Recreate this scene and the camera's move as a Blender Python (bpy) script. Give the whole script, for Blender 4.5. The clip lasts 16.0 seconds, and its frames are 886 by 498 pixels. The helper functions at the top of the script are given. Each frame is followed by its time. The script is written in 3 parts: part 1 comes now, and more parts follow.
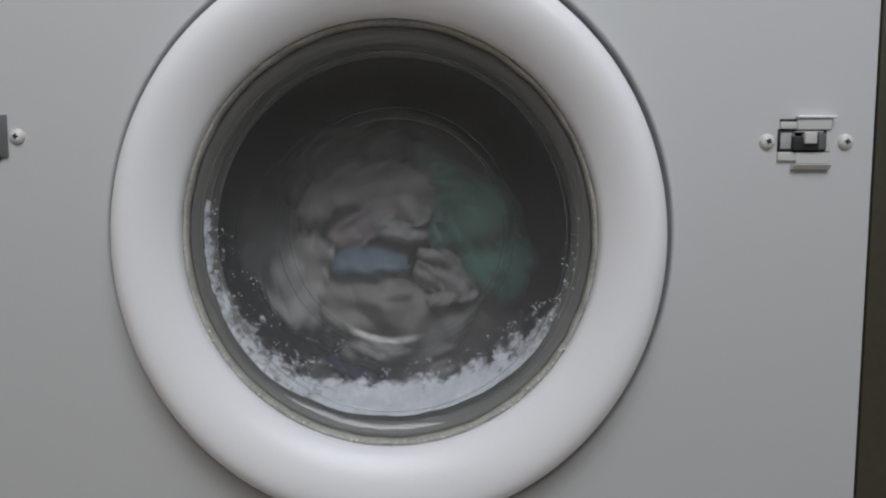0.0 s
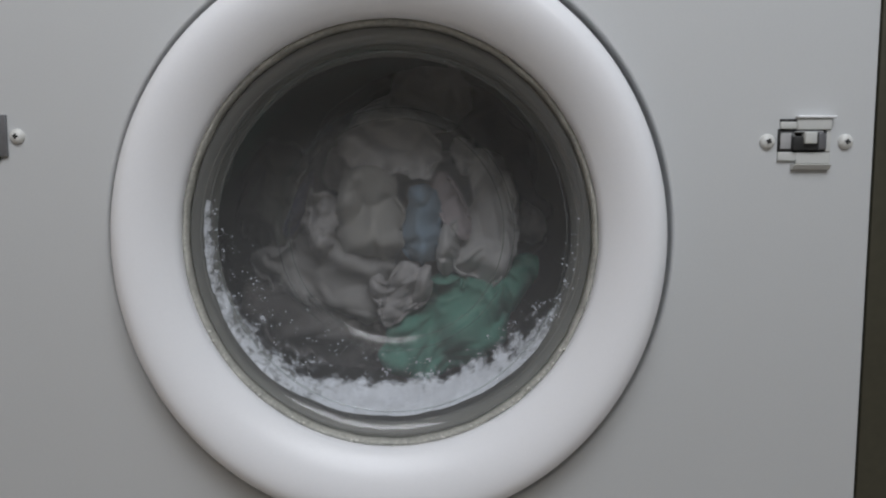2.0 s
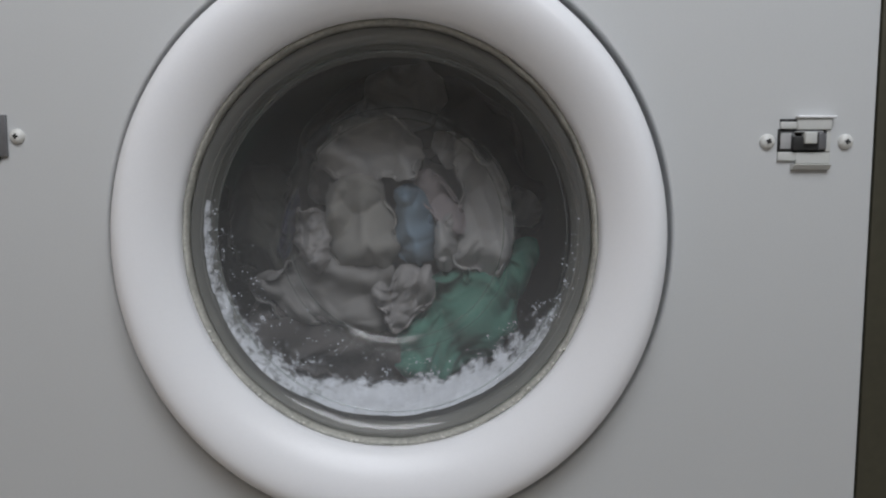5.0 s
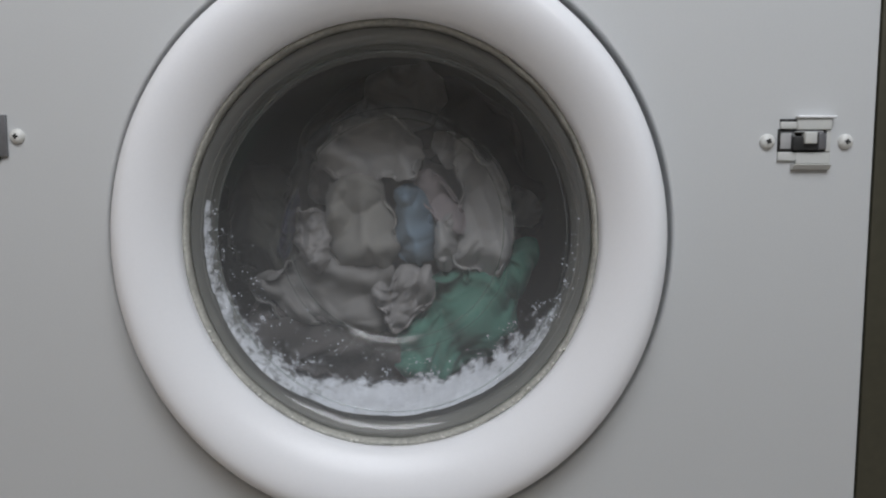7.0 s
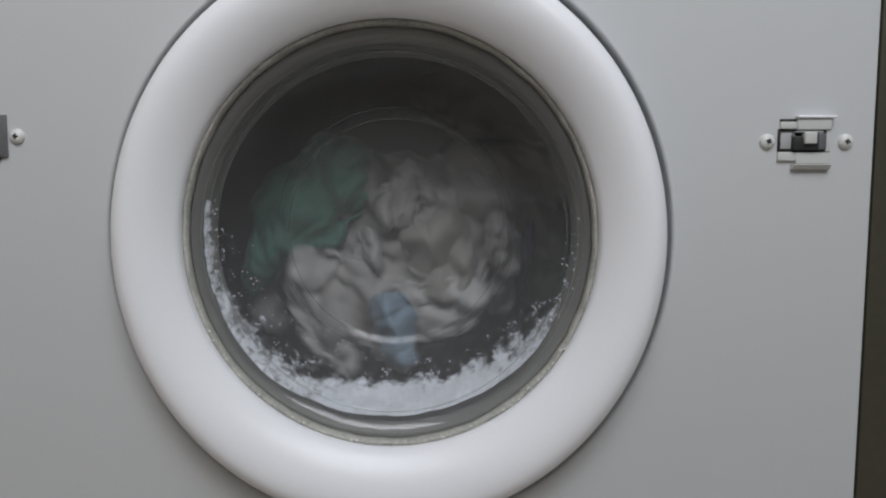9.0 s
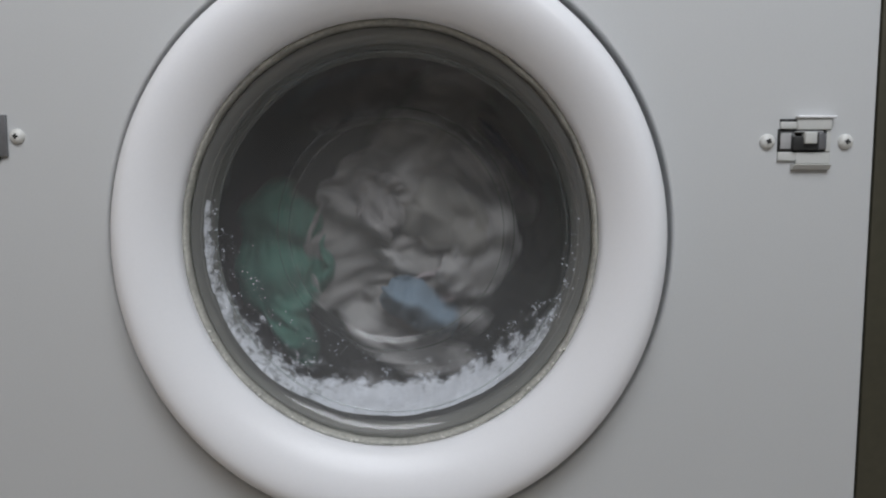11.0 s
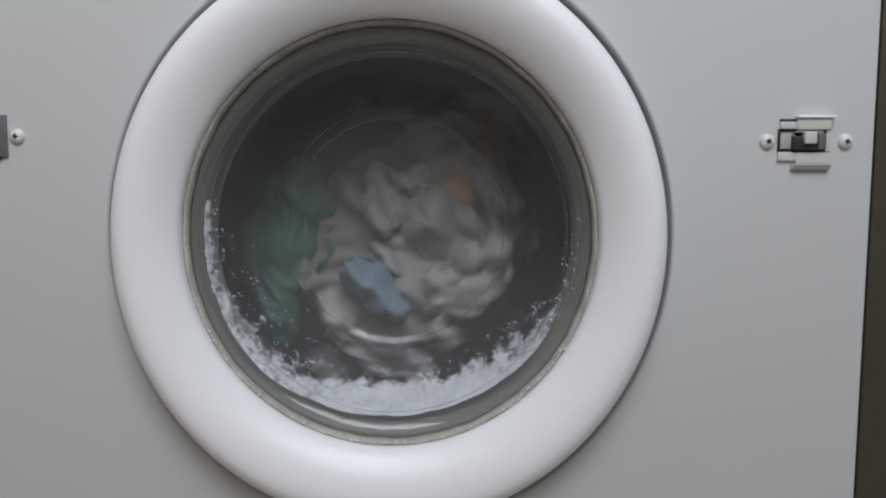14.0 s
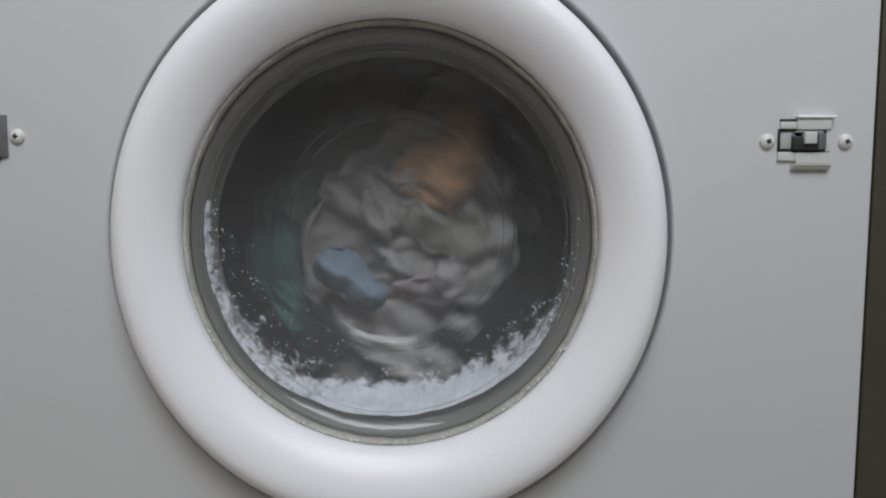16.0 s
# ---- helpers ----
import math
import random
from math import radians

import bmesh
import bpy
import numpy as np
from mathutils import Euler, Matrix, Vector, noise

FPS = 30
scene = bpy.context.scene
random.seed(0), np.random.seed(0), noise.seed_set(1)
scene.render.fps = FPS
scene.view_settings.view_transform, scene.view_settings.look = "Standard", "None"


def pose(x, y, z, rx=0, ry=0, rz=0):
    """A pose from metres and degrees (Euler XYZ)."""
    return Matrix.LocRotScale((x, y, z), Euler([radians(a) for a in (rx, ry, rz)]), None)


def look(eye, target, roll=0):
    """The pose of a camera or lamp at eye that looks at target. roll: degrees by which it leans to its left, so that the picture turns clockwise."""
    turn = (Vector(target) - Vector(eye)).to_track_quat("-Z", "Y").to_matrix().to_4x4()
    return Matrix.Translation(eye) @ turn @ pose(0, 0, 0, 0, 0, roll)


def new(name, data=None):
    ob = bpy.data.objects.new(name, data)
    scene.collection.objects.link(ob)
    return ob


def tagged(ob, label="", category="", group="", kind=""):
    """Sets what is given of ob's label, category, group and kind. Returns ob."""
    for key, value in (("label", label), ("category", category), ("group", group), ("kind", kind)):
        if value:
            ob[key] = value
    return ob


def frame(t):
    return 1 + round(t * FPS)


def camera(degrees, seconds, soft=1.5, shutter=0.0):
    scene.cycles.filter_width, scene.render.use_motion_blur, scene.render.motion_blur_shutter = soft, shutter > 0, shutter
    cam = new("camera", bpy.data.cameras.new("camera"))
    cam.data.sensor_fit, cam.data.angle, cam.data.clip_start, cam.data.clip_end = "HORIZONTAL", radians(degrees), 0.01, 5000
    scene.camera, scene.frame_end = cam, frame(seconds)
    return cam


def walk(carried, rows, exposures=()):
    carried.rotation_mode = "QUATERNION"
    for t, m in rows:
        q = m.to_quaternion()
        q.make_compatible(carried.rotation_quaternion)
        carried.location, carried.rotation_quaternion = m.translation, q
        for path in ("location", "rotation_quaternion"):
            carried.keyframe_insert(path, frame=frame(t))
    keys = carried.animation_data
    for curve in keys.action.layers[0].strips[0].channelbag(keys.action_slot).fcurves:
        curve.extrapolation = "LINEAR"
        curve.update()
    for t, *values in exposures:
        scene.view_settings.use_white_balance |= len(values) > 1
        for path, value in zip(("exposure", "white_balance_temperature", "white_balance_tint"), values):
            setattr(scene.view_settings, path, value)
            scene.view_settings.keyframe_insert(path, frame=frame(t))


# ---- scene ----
# Metres. The washer's front is the plane y = 0, the room lies at y < 0, the drum at y > 0.
CZ = 0.45          # height of the door's axis, which stands at x = 0
OVAL = 1.03       # the door is slightly taller than wide
RIM_OVAL, RIM_DROP = 0.025, 0.002

cam = camera(60, 16.0, soft=2.1, shutter=0.75)
EYE = (0.0324, -0.473, CZ + 0.040)
AIM = look(EYE, (0.0324, 0.0, CZ + 0.040 - 0.473 * math.tan(radians(5.68))), 0.05)
walk(cam, [(0.0, AIM), (16.0, AIM)], [(0.0, -0.16), (1.0, -0.2), (2.0, -0.14), (3.0, -0.12), (4.2, -0.12), (6.3, -0.02), (7.5, 0.0), (8.5, -0.05), (9.2, -0.07), (12.0, -0.01), (16.0, 0.02)])

# ---- light ----
world = bpy.data.worlds.new("sky")
scene.world = world
world.use_nodes = True
wn = world.node_tree
sky = wn.nodes.new("ShaderNodeTexSky")
sky.sky_type, sky.sun_disc = "NISHITA", False
sky.sun_elevation, sky.sun_rotation = radians(35), radians(150)
wn.links.new(sky.outputs[0], wn.nodes["Background"].inputs[0])
wn.nodes["Background"].inputs[1].default_value = 0.1


def lamp_area(name, at, target, sx, sy, watts, colour):
    data = bpy.data.lights.new(name, "AREA")
    data.shape, data.size, data.size_y, data.energy, data.color = "RECTANGLE", sx, sy, watts, colour
    ob = new(name, data)
    ob.matrix_world = look(at, target)
    return ob


# daylight lamp in an unseen window opening, added above and behind the eye
lamp_area("window_daylight", (0.14, -1.09, 1.85), (0.12, 0.0, 1.27), 1.2, 1.0, 25.9, (0.908, 0.94, 1.0))


# ---- materials ----
def mat(name, colour, rough=0.5, metal=0.0, spread=0.06, fine=300.0, coarse=12.0, bump=0.05, spec=0.5, sheen=0.0):
    """Base colour with grain at two scales, and a fine relief."""
    m = bpy.data.materials.new(name)
    m.use_nodes = True
    n, l = m.node_tree.nodes, m.node_tree.links
    b = n["Principled BSDF"]
    geo = n.new("ShaderNodeTexCoord")
    n1, n2 = n.new("ShaderNodeTexNoise"), n.new("ShaderNodeTexNoise")
    n1.inputs["Scale"].default_value, n2.inputs["Scale"].default_value = coarse, fine
    n1.inputs["Detail"].default_value = n2.inputs["Detail"].default_value = 4
    for k in (n1, n2):
        l.new(geo.outputs["Object"], k.inputs["Vector"])
    add = n.new("ShaderNodeMath")
    add.operation = "ADD"
    l.new(n1.outputs["Fac"], add.inputs[0])
    l.new(n2.outputs["Fac"], add.inputs[1])
    ramp = n.new("ShaderNodeMapRange")
    ramp.inputs["From Min"].default_value, ramp.inputs["From Max"].default_value = 0.6, 1.4
    ramp.inputs["To Min"].default_value, ramp.inputs["To Max"].default_value = 1 - spread, 1 + spread
    l.new(add.outputs[0], ramp.inputs["Value"])
    mul = n.new("ShaderNodeVectorMath")
    mul.operation = "SCALE"
    mul.inputs[0].default_value = colour
    l.new(ramp.outputs[0], mul.inputs["Scale"])
    l.new(mul.outputs["Vector"], b.inputs["Base Color"])
    b.inputs["Roughness"].default_value, b.inputs["Metallic"].default_value = rough, metal
    b.inputs["Specular IOR Level"].default_value = spec
    b.inputs["Sheen Weight"].default_value = sheen
    if bump:
        bp = n.new("ShaderNodeBump")
        bp.inputs["Strength"].default_value, bp.inputs["Distance"].default_value = bump, 0.001
        l.new(n2.outputs["Fac"], bp.inputs["Height"])
        l.new(bp.outputs[0], b.inputs["Normal"])
    return m


def glass_mat(name, ior, rough, tint=(1, 1, 1), soap_haze=0.0):
    m = bpy.data.materials.new(name)
    m.use_nodes = True
    n, l = m.node_tree.nodes, m.node_tree.links
    n.remove(n["Principled BSDF"])
    lw, tr, gl, mx = (n.new("ShaderNode" + k) for k in ("LayerWeight", "BsdfTransparent", "BsdfGlossy", "MixShader"))
    lw.inputs["Blend"].default_value = 0.5
    p5, fr = n.new("ShaderNodeMath"), n.new("ShaderNodeMapRange")
    p5.operation = "POWER"
    p5.inputs[1].default_value = 5
    l.new(lw.outputs["Facing"], p5.inputs[0])
    l.new(p5.outputs[0], fr.inputs["Value"])
    fr.inputs["To Min"].default_value = ((ior - 1) / (ior + 1)) ** 2
    # white diffuse share: soap film that also paints haze over the dark interior
    film, mf = n.new("ShaderNodeBsdfDiffuse"), n.new("ShaderNodeMixShader")
    film.inputs["Color"].default_value = (0.8, 0.8, 0.8, 1)
    mf.inputs[0].default_value = soap_haze
    l.new(tr.outputs[0], mf.inputs[1])
    l.new(film.outputs[0], mf.inputs[2])
    tr.inputs["Color"].default_value = (*tint, 1)
    gl.inputs["Roughness"].default_value = rough
    l.new(fr.outputs[0], mx.inputs[0])
    l.new(mf.outputs[0], mx.inputs[1])
    l.new(gl.outputs[0], mx.inputs[2])
    l.new(mx.outputs[0], n["Material Output"].inputs["Surface"])
    return m


ENAMEL = mat("white_enamel", (0.575, 0.585, 0.585), 0.38, spread=0.035, fine=900, coarse=5, bump=0.02)
RING = mat("white_plastic", (0.88, 0.885, 0.905), 0.33, spread=0.02, fine=700, coarse=6, bump=0.02)
SEAL = mat("yellowed_seal", (0.42, 0.415, 0.375), 0.4, spread=0.4, fine=420, coarse=60, bump=0.5)
RUBBER = mat("grey_rubber", (0.17, 0.172, 0.155), 0.42, spread=0.12, fine=300, coarse=30, bump=0.1)
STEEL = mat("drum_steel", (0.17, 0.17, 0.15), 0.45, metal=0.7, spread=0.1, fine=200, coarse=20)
CATCH = mat("ivory_plastic", (0.58, 0.585, 0.56), 0.4, spread=0.04, fine=500, coarse=40, bump=0.04)
# black parts, and the shade of hollows put in as dark slabs
DARK = mat("black_plastic_and_shade", (0.03, 0.03, 0.03), 0.4, spread=0.15)
GREYMETAL = mat("grey_metal", (0.22, 0.22, 0.23), 0.35, metal=0.5, spread=0.1)
SLIDE = mat("grey_plastic", (0.40, 0.40, 0.40), 0.45, spread=0.08)
SCALE = mat("limescale", (0.66, 0.65, 0.60), 0.7, spread=0.2)
SCREW = mat("screw_paint", (0.68, 0.68, 0.65), 0.35, spread=0.06, fine=800, coarse=100)
GLASS = glass_mat("door_glass", 1.55, 0.055, (0.845, 0.85, 0.85), 0.095)
FOAM = mat("soap_foam", (0.88, 0.91, 0.97), 0.45, spread=0.22, fine=450, coarse=90, bump=0.6)


def thinning(m):
    """Foam that thins to bubbles and gaps where its cover is low."""
    n, l = m.node_tree.nodes, m.node_tree.links
    co, sep, one, two, size = (n.new("ShaderNode" + k) for k in ("TexCoord", "SeparateXYZ", "Math", "Math", "Math"))
    l.new(co.outputs["Object"], sep.inputs[0])
    uv, length = n.new("ShaderNodeCombineXYZ"), n.new("ShaderNodeVectorMath")
    one.operation, one.inputs[1].default_value = "SUBTRACT", CZ
    l.new(sep.outputs["Z"], one.inputs[0])
    two.operation, two.inputs[1].default_value = "DIVIDE", OVAL
    l.new(one.outputs[0], two.inputs[0])
    l.new(sep.outputs["X"], uv.inputs[0])
    l.new(two.outputs[0], uv.inputs[1])
    length.operation = "LENGTH"
    l.new(uv.outputs[0], length.inputs[0])
    dens = n.new("ShaderNodeAttribute")
    dens.attribute_name = "cover"
    na, nb, mix, ramp = (n.new("ShaderNode" + k) for k in ("TexNoise", "TexNoise", "Math", "MapRange"))
    na.inputs["Scale"].default_value, nb.inputs["Scale"].default_value = 90, 280
    na.inputs["Detail"].default_value = nb.inputs["Detail"].default_value = 4
    # streaks that follow the rim
    turn, swirl, far, near = n.new("ShaderNodeMath"), n.new("ShaderNodeCombineXYZ"), n.new("ShaderNodeMath"), n.new("ShaderNodeMath")
    turn.operation = "ARCTAN2"
    l.new(two.outputs[0], turn.inputs[0])
    l.new(sep.outputs["X"], turn.inputs[1])
    far.operation, far.inputs[1].default_value = "MULTIPLY", 0.085
    near.operation, near.inputs[1].default_value = "MULTIPLY", 2.6
    l.new(turn.outputs[0], far.inputs[0])
    l.new(length.outputs["Value"], near.inputs[0])
    l.new(far.outputs[0], swirl.inputs[0])
    l.new(near.outputs[0], swirl.inputs[1])
    l.new(swirl.outputs[0], na.inputs["Vector"])
    l.new(co.outputs["Object"], nb.inputs["Vector"])
    mix.operation = "ADD"
    l.new(na.outputs["Fac"], mix.inputs[0])
    l.new(nb.outputs["Fac"], mix.inputs[1])
    size.operation = "ADD"
    l.new(mix.outputs[0], size.inputs[0])
    l.new(dens.outputs["Fac"], size.inputs[1])
    ramp.inputs["From Min"].default_value, ramp.inputs["From Max"].default_value = 1.24, 1.70
    l.new(size.outputs[0], ramp.inputs["Value"])
    ramp.inputs["To Max"].default_value = 0.94
    tr, mx = n.new("ShaderNodeBsdfTransparent"), n.new("ShaderNodeMixShader")
    lit, both = n.new("ShaderNodeBsdfTranslucent"), n.new("ShaderNodeMixShader")
    lit.inputs["Color"].default_value = (0.84, 0.87, 0.94, 1)
    both.inputs[0].default_value = 0.22
    l.new(n["Principled BSDF"].outputs[0], both.inputs[1])
    l.new(lit.outputs[0], both.inputs[2])
    l.new(ramp.outputs[0], mx.inputs[0])
    l.new(tr.outputs[0], mx.inputs[1])
    l.new(both.outputs[0], mx.inputs[2])
    l.new(mx.outputs[0], n["Material Output"].inputs["Surface"])


thinning(FOAM)
DROP = glass_mat("water_bead", 1.6, 0.02)
# tints of unseen surfaces, chosen for the colour of the light they bounce
WARM = mat("warm_bounce_wall", (0.64, 0.54, 0.43), 0.8, spread=0.04, fine=150, coarse=2)
COOL = mat("cool_bounce_wall", (0.52, 0.565, 0.56), 0.8, spread=0.04, fine=150, coarse=2)
WALLP = mat("painted_wall", (0.58, 0.565, 0.54), 0.8, spread=0.04, fine=150, coarse=2)
CEIL = mat("ceiling_paint", (0.72, 0.71, 0.69), 0.85, spread=0.03, fine=150, coarse=2)
FLOORM = mat("floor_warm_bounce", (0.40, 0.345, 0.29), 0.5, spread=0.12, fine=90, coarse=4)
OLIVE = mat("dark_olive_wood", (0.060, 0.055, 0.036), 0.5, spread=0.18, fine=160, coarse=9, bump=0.1)


def cloth(name, colour, spread=0.1):
    return mat(name, colour, 0.85, spread=spread, fine=700, coarse=25, bump=0.25, spec=0.2, sheen=0.15)


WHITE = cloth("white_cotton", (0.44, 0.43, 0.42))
CREAM = cloth("cream_cotton", (0.295, 0.284, 0.263))
GREYC = cloth("grey_cotton", (0.305, 0.292, 0.288))
PALE = cloth("pale_grey_cotton", (0.38, 0.372, 0.365))
SHEET = cloth("grey_linen", (0.36, 0.35, 0.34))
# darker than white_cotton, toned for the undershirt low in the load
DARKER_WHITE = cloth("darker_white_cotton", (0.26, 0.25, 0.242))
BLUE = cloth("blue_cotton", (0.185, 0.255, 0.32))
GREEN = cloth("green_cotton", (0.088, 0.232, 0.178))
PINK = cloth("pinkish_cotton", (0.40, 0.35, 0.36))
TAUPE = cloth("taupe_cotton", (0.115, 0.105, 0.102))
CHARCOAL = cloth("charcoal_cotton", (0.10, 0.10, 0.09))
NAVY = cloth("navy_cotton", (0.03, 0.03, 0.06))
ORANGE = cloth("orange_cotton", (0.42, 0.25, 0.13))


# ---- mesh helpers ----
def part(name, bm, material, parent=None, label="", smooth=True):
    me = bpy.data.meshes.new(name)
    bmesh.ops.recalc_face_normals(bm, faces=bm.faces)
    bm.to_mesh(me)
    bm.free()
    for f in me.polygons:
        f.use_smooth = smooth
    me.materials.append(material)
    ob = new(name, me)
    if parent:
        ob.parent = parent
    if label:
        ob["label"] = label
    return ob


def box(x0, x1, y0, y1, z0, z1, bevel=0.0, seg=2, bm=None):
    own = bmesh.new()
    bmesh.ops.create_cube(own, size=1, matrix=Matrix.LocRotScale(((x0 + x1) / 2, (y0 + y1) / 2, (z0 + z1) / 2), None, (x1 - x0, y1 - y0, z1 - z0)))
    if bevel:
        bmesh.ops.bevel(own, geom=own.edges, offset=bevel, segments=seg, profile=0.6, affect="EDGES")
    if bm is None:
        return own
    me = bpy.data.meshes.new("tmp")
    own.to_mesh(me)
    own.free()
    bm.from_mesh(me)
    bpy.data.meshes.remove(me)
    return bm


def smooth_line(points, steps=6):
    """A rounded profile through the points (Catmull-Rom)."""
    p = [points[0], *points, points[-1]]
    out = []
    for i in range(1, len(p) - 2):
        a, b, c, d = (Vector(q) for q in p[i - 1:i + 3])
        for k in range(steps):
            t = k / steps
            out.append(0.5 * (2 * b + (c - a) * t + (2 * a - 5 * b + 4 * c - d) * t * t + (3 * b - a - 3 * c + d) * t ** 3))
    out.append(Vector(points[-1]))
    return out


def ease(u):
    u = min(1.0, max(0.0, u))
    return u * u * (3 - 2 * u)


def door_oval(r):
    """The door's outer rim is a little taller, and hangs a little lower, than its glass: factor and drop."""
    k = ease((r - 0.130) / 0.038)
    return OVAL + RIM_OVAL * k, -RIM_DROP * k


def lathe(profile, closed=True, n=160, oval=OVAL, z=CZ, rough=0.0, first=0.0, last=360.0, rim=False):
    """Turns a profile of (radius, y) round the door's axis."""
    bm = bmesh.new()
    whole = last - first >= 360
    rings = []
    for k in range(n if whole else n + 1):
        a = radians(first + (last - first) * k / n)
        row = []
        for r, y in profile:
            r2 = r + (rough * noise.noise((math.cos(a) * 9, math.sin(a) * 9, y * 60)) if rough else 0)
            tall, drop = door_oval(r) if rim else (oval, 0.0)
            row.append(bm.verts.new((r2 * math.cos(a), y, z + drop + r2 * tall * math.sin(a))))
        rings.append(row)
    m = len(profile)
    for k in range(n):
        A, B = rings[k], rings[(k + 1) % len(rings)]
        for j in range(m if closed else m - 1):
            bm.faces.new((A[j], A[(j + 1) % m], B[(j + 1) % m], B[j]))
    bmesh.ops.remove_doubles(bm, verts=bm.verts, dist=1e-6)
    return bm


# ---- the room: unseen, added to close the place ----
def slab(name, label, material, *size):
    return tagged(part(name, box(*size), material, label=label, smooth=False), label, name.split("_")[0], kind="structure")


# floor and side walls act as tinted reflectors out of view
slab("floor", "brown-grey floor of the laundry room, unseen, warms the bounced light", FLOORM, -1.5, 1.5, -1.3, 1.0, -0.05, 0.0)
slab("ceiling", "plain white painted ceiling", CEIL, -1.5, 1.5, -1.3, 1.0, 2.5, 2.55)
slab("wall_east", "unseen wall, tinted pale blue-green to cool the bounced light", COOL, 1.5, 1.6, -1.3, 1.0, 0, 2.55)
slab("wall_west", "unseen wall, tinted warm to colour the bounced light", WARM, -1.6, -1.5, -1.3, 1.0, 0, 2.55)
slab("wall_north", "plain painted wall behind the washer", WALLP, -1.5, 1.5, 0.9, 1.0, 0, 2.5)
back = bmesh.new()
for q in ((-1.5, -0.5, 0, 2.5), (0.9, 1.5, 0, 2.5), (-0.5, 0.9, 0, 1.32), (-0.5, 0.9, 2.4, 2.5)):
    box(q[0], q[1], -1.3, -1.18, q[2], q[3], bm=back)
tagged(part("wall_south", back, WALLP, smooth=False), "plain painted wall with a wide window opening", "wall", kind="structure")

# ---- the cabinet beside the washer ----
side = tagged(new("tall_cabinet"), "dark olive-brown wooden cabinet beside the washer", "cabinet")
part("side_panel", box(0.3035, 0.325, 0.012, 0.58, 0.0, 1.6, 0.001), OLIVE, side)
part("front_frame", box(0.3255, 0.75, 0.014, 0.034, 0.0, 1.6, 0.002), OLIVE, side)

# ---- the washer ----
washer = tagged(new("washing_machine"), "white built-in front-loading washing machine in mid wash", "washing machine")
HALF = 0.2958


def front_panel():
    """Sheet with a round hole, a folded-back edge and a thickness."""
    bm = bmesh.new()
    n, z0, z1 = 128, 0.10, 0.80
    ring, edge = [], []
    for k in range(n):
        a = 2 * math.pi * k / n
        c, s = math.cos(a), math.sin(a)
        ring.append((c, s))
        t = min(HALF / abs(c) if abs(c) > 1e-9 else 9, (z1 - CZ if s > 0 else CZ - z0) / abs(s) if abs(s) > 1e-9 else 9)
        edge.append((t * c, CZ + t * s))
    for want in ((HALF, z1), (-HALF, z1), (-HALF, z0), (HALF, z0)):
        k = min(range(n), key=lambda i: math.dist(edge[i], want))
        edge[k] = want
    levels = []
    for r, y in ((0.166, 0.02), (0.166, 0.0140), (0.1736, 0.0140), (0.1738, 0.0060), (0.1742, 0.0028), (0.1748, 0.0010), (0.1756, 0.0002), (0.1764, 0.00003), (0.1775, 0.0)):
        tall, drop = door_oval(r)
        levels.append([(r * c, y, CZ + drop + r * tall * s) for c, s in ring])
    levels += [
              [(x * 0.996, 0.0, CZ + (z - CZ) * 0.997) for x, z in edge], [(x * 0.999, 0.0006, CZ + (z - CZ) * 0.9995) for x, z in edge],
              [(x, 0.0022, z) for x, z in edge], [(x, 0.022, z) for x, z in edge]]
    vs = [[bm.verts.new(p) for p in lv] for lv in levels]
    for a, b in zip(vs, vs[1:]):
        for k in range(n):
            bm.faces.new((a[k], a[(k + 1) % n], b[(k + 1) % n], b[k]))
    return bm


part("front_panel", front_panel(), ENAMEL, washer, "white enamelled sheet-steel front", smooth=False)
shell = bmesh.new()
for q in ((-HALF, -0.292, 0.0225, 0.57, 0.0, 0.80), (0.292, HALF, 0.0225, 0.57, 0.0, 0.80), (-0.292, 0.292, 0.56, 0.57, 0.0, 0.80),
          (-0.292, 0.292, 0.0225, 0.56, 0.79, 0.80), (-0.292, 0.292, 0.0225, 0.56, 0.0, 0.01)):
    box(*q, bm=shell)
part("casing", shell, ENAMEL, washer, smooth=False)
part("kick_plate", box(-0.29, 0.29, 0.030, 0.042, 0.0, 0.099, 0.001), ENAMEL, washer)

door = new("door")
door.parent = washer
door["label"] = "round white porthole door with a glass bowl"
prof = smooth_line([(0.1650, 0.004), (0.1682, 0.0030), (0.1691, -0.0005), (0.1687, -0.0070), (0.1671, -0.0140), (0.1643, -0.0198), (0.1598, -0.0236), (0.1546, -0.0246),
                    (0.1485, -0.0234), (0.1420, -0.0203), (0.1360, -0.0160), (0.1315, -0.0118), (0.1293, -0.0090), (0.1283, -0.0065), (0.1280, -0.003), (0.1282, 0.004)])
part("door_ring", lathe([(p[0], p[1]) for p in prof], rim=True), RING, door, "thick rounded white plastic ring")
part("seal_ring", lathe([(0.1279, -0.0030), (0.1266, -0.0038), (0.1257, -0.0032), (0.1251, -0.0015), (0.1248, 0.0005), (0.1247, 0.004), (0.1279, 0.004)], rough=0.0007, n=220), SEAL, door,
     "yellowed, crusted seal round the glass")
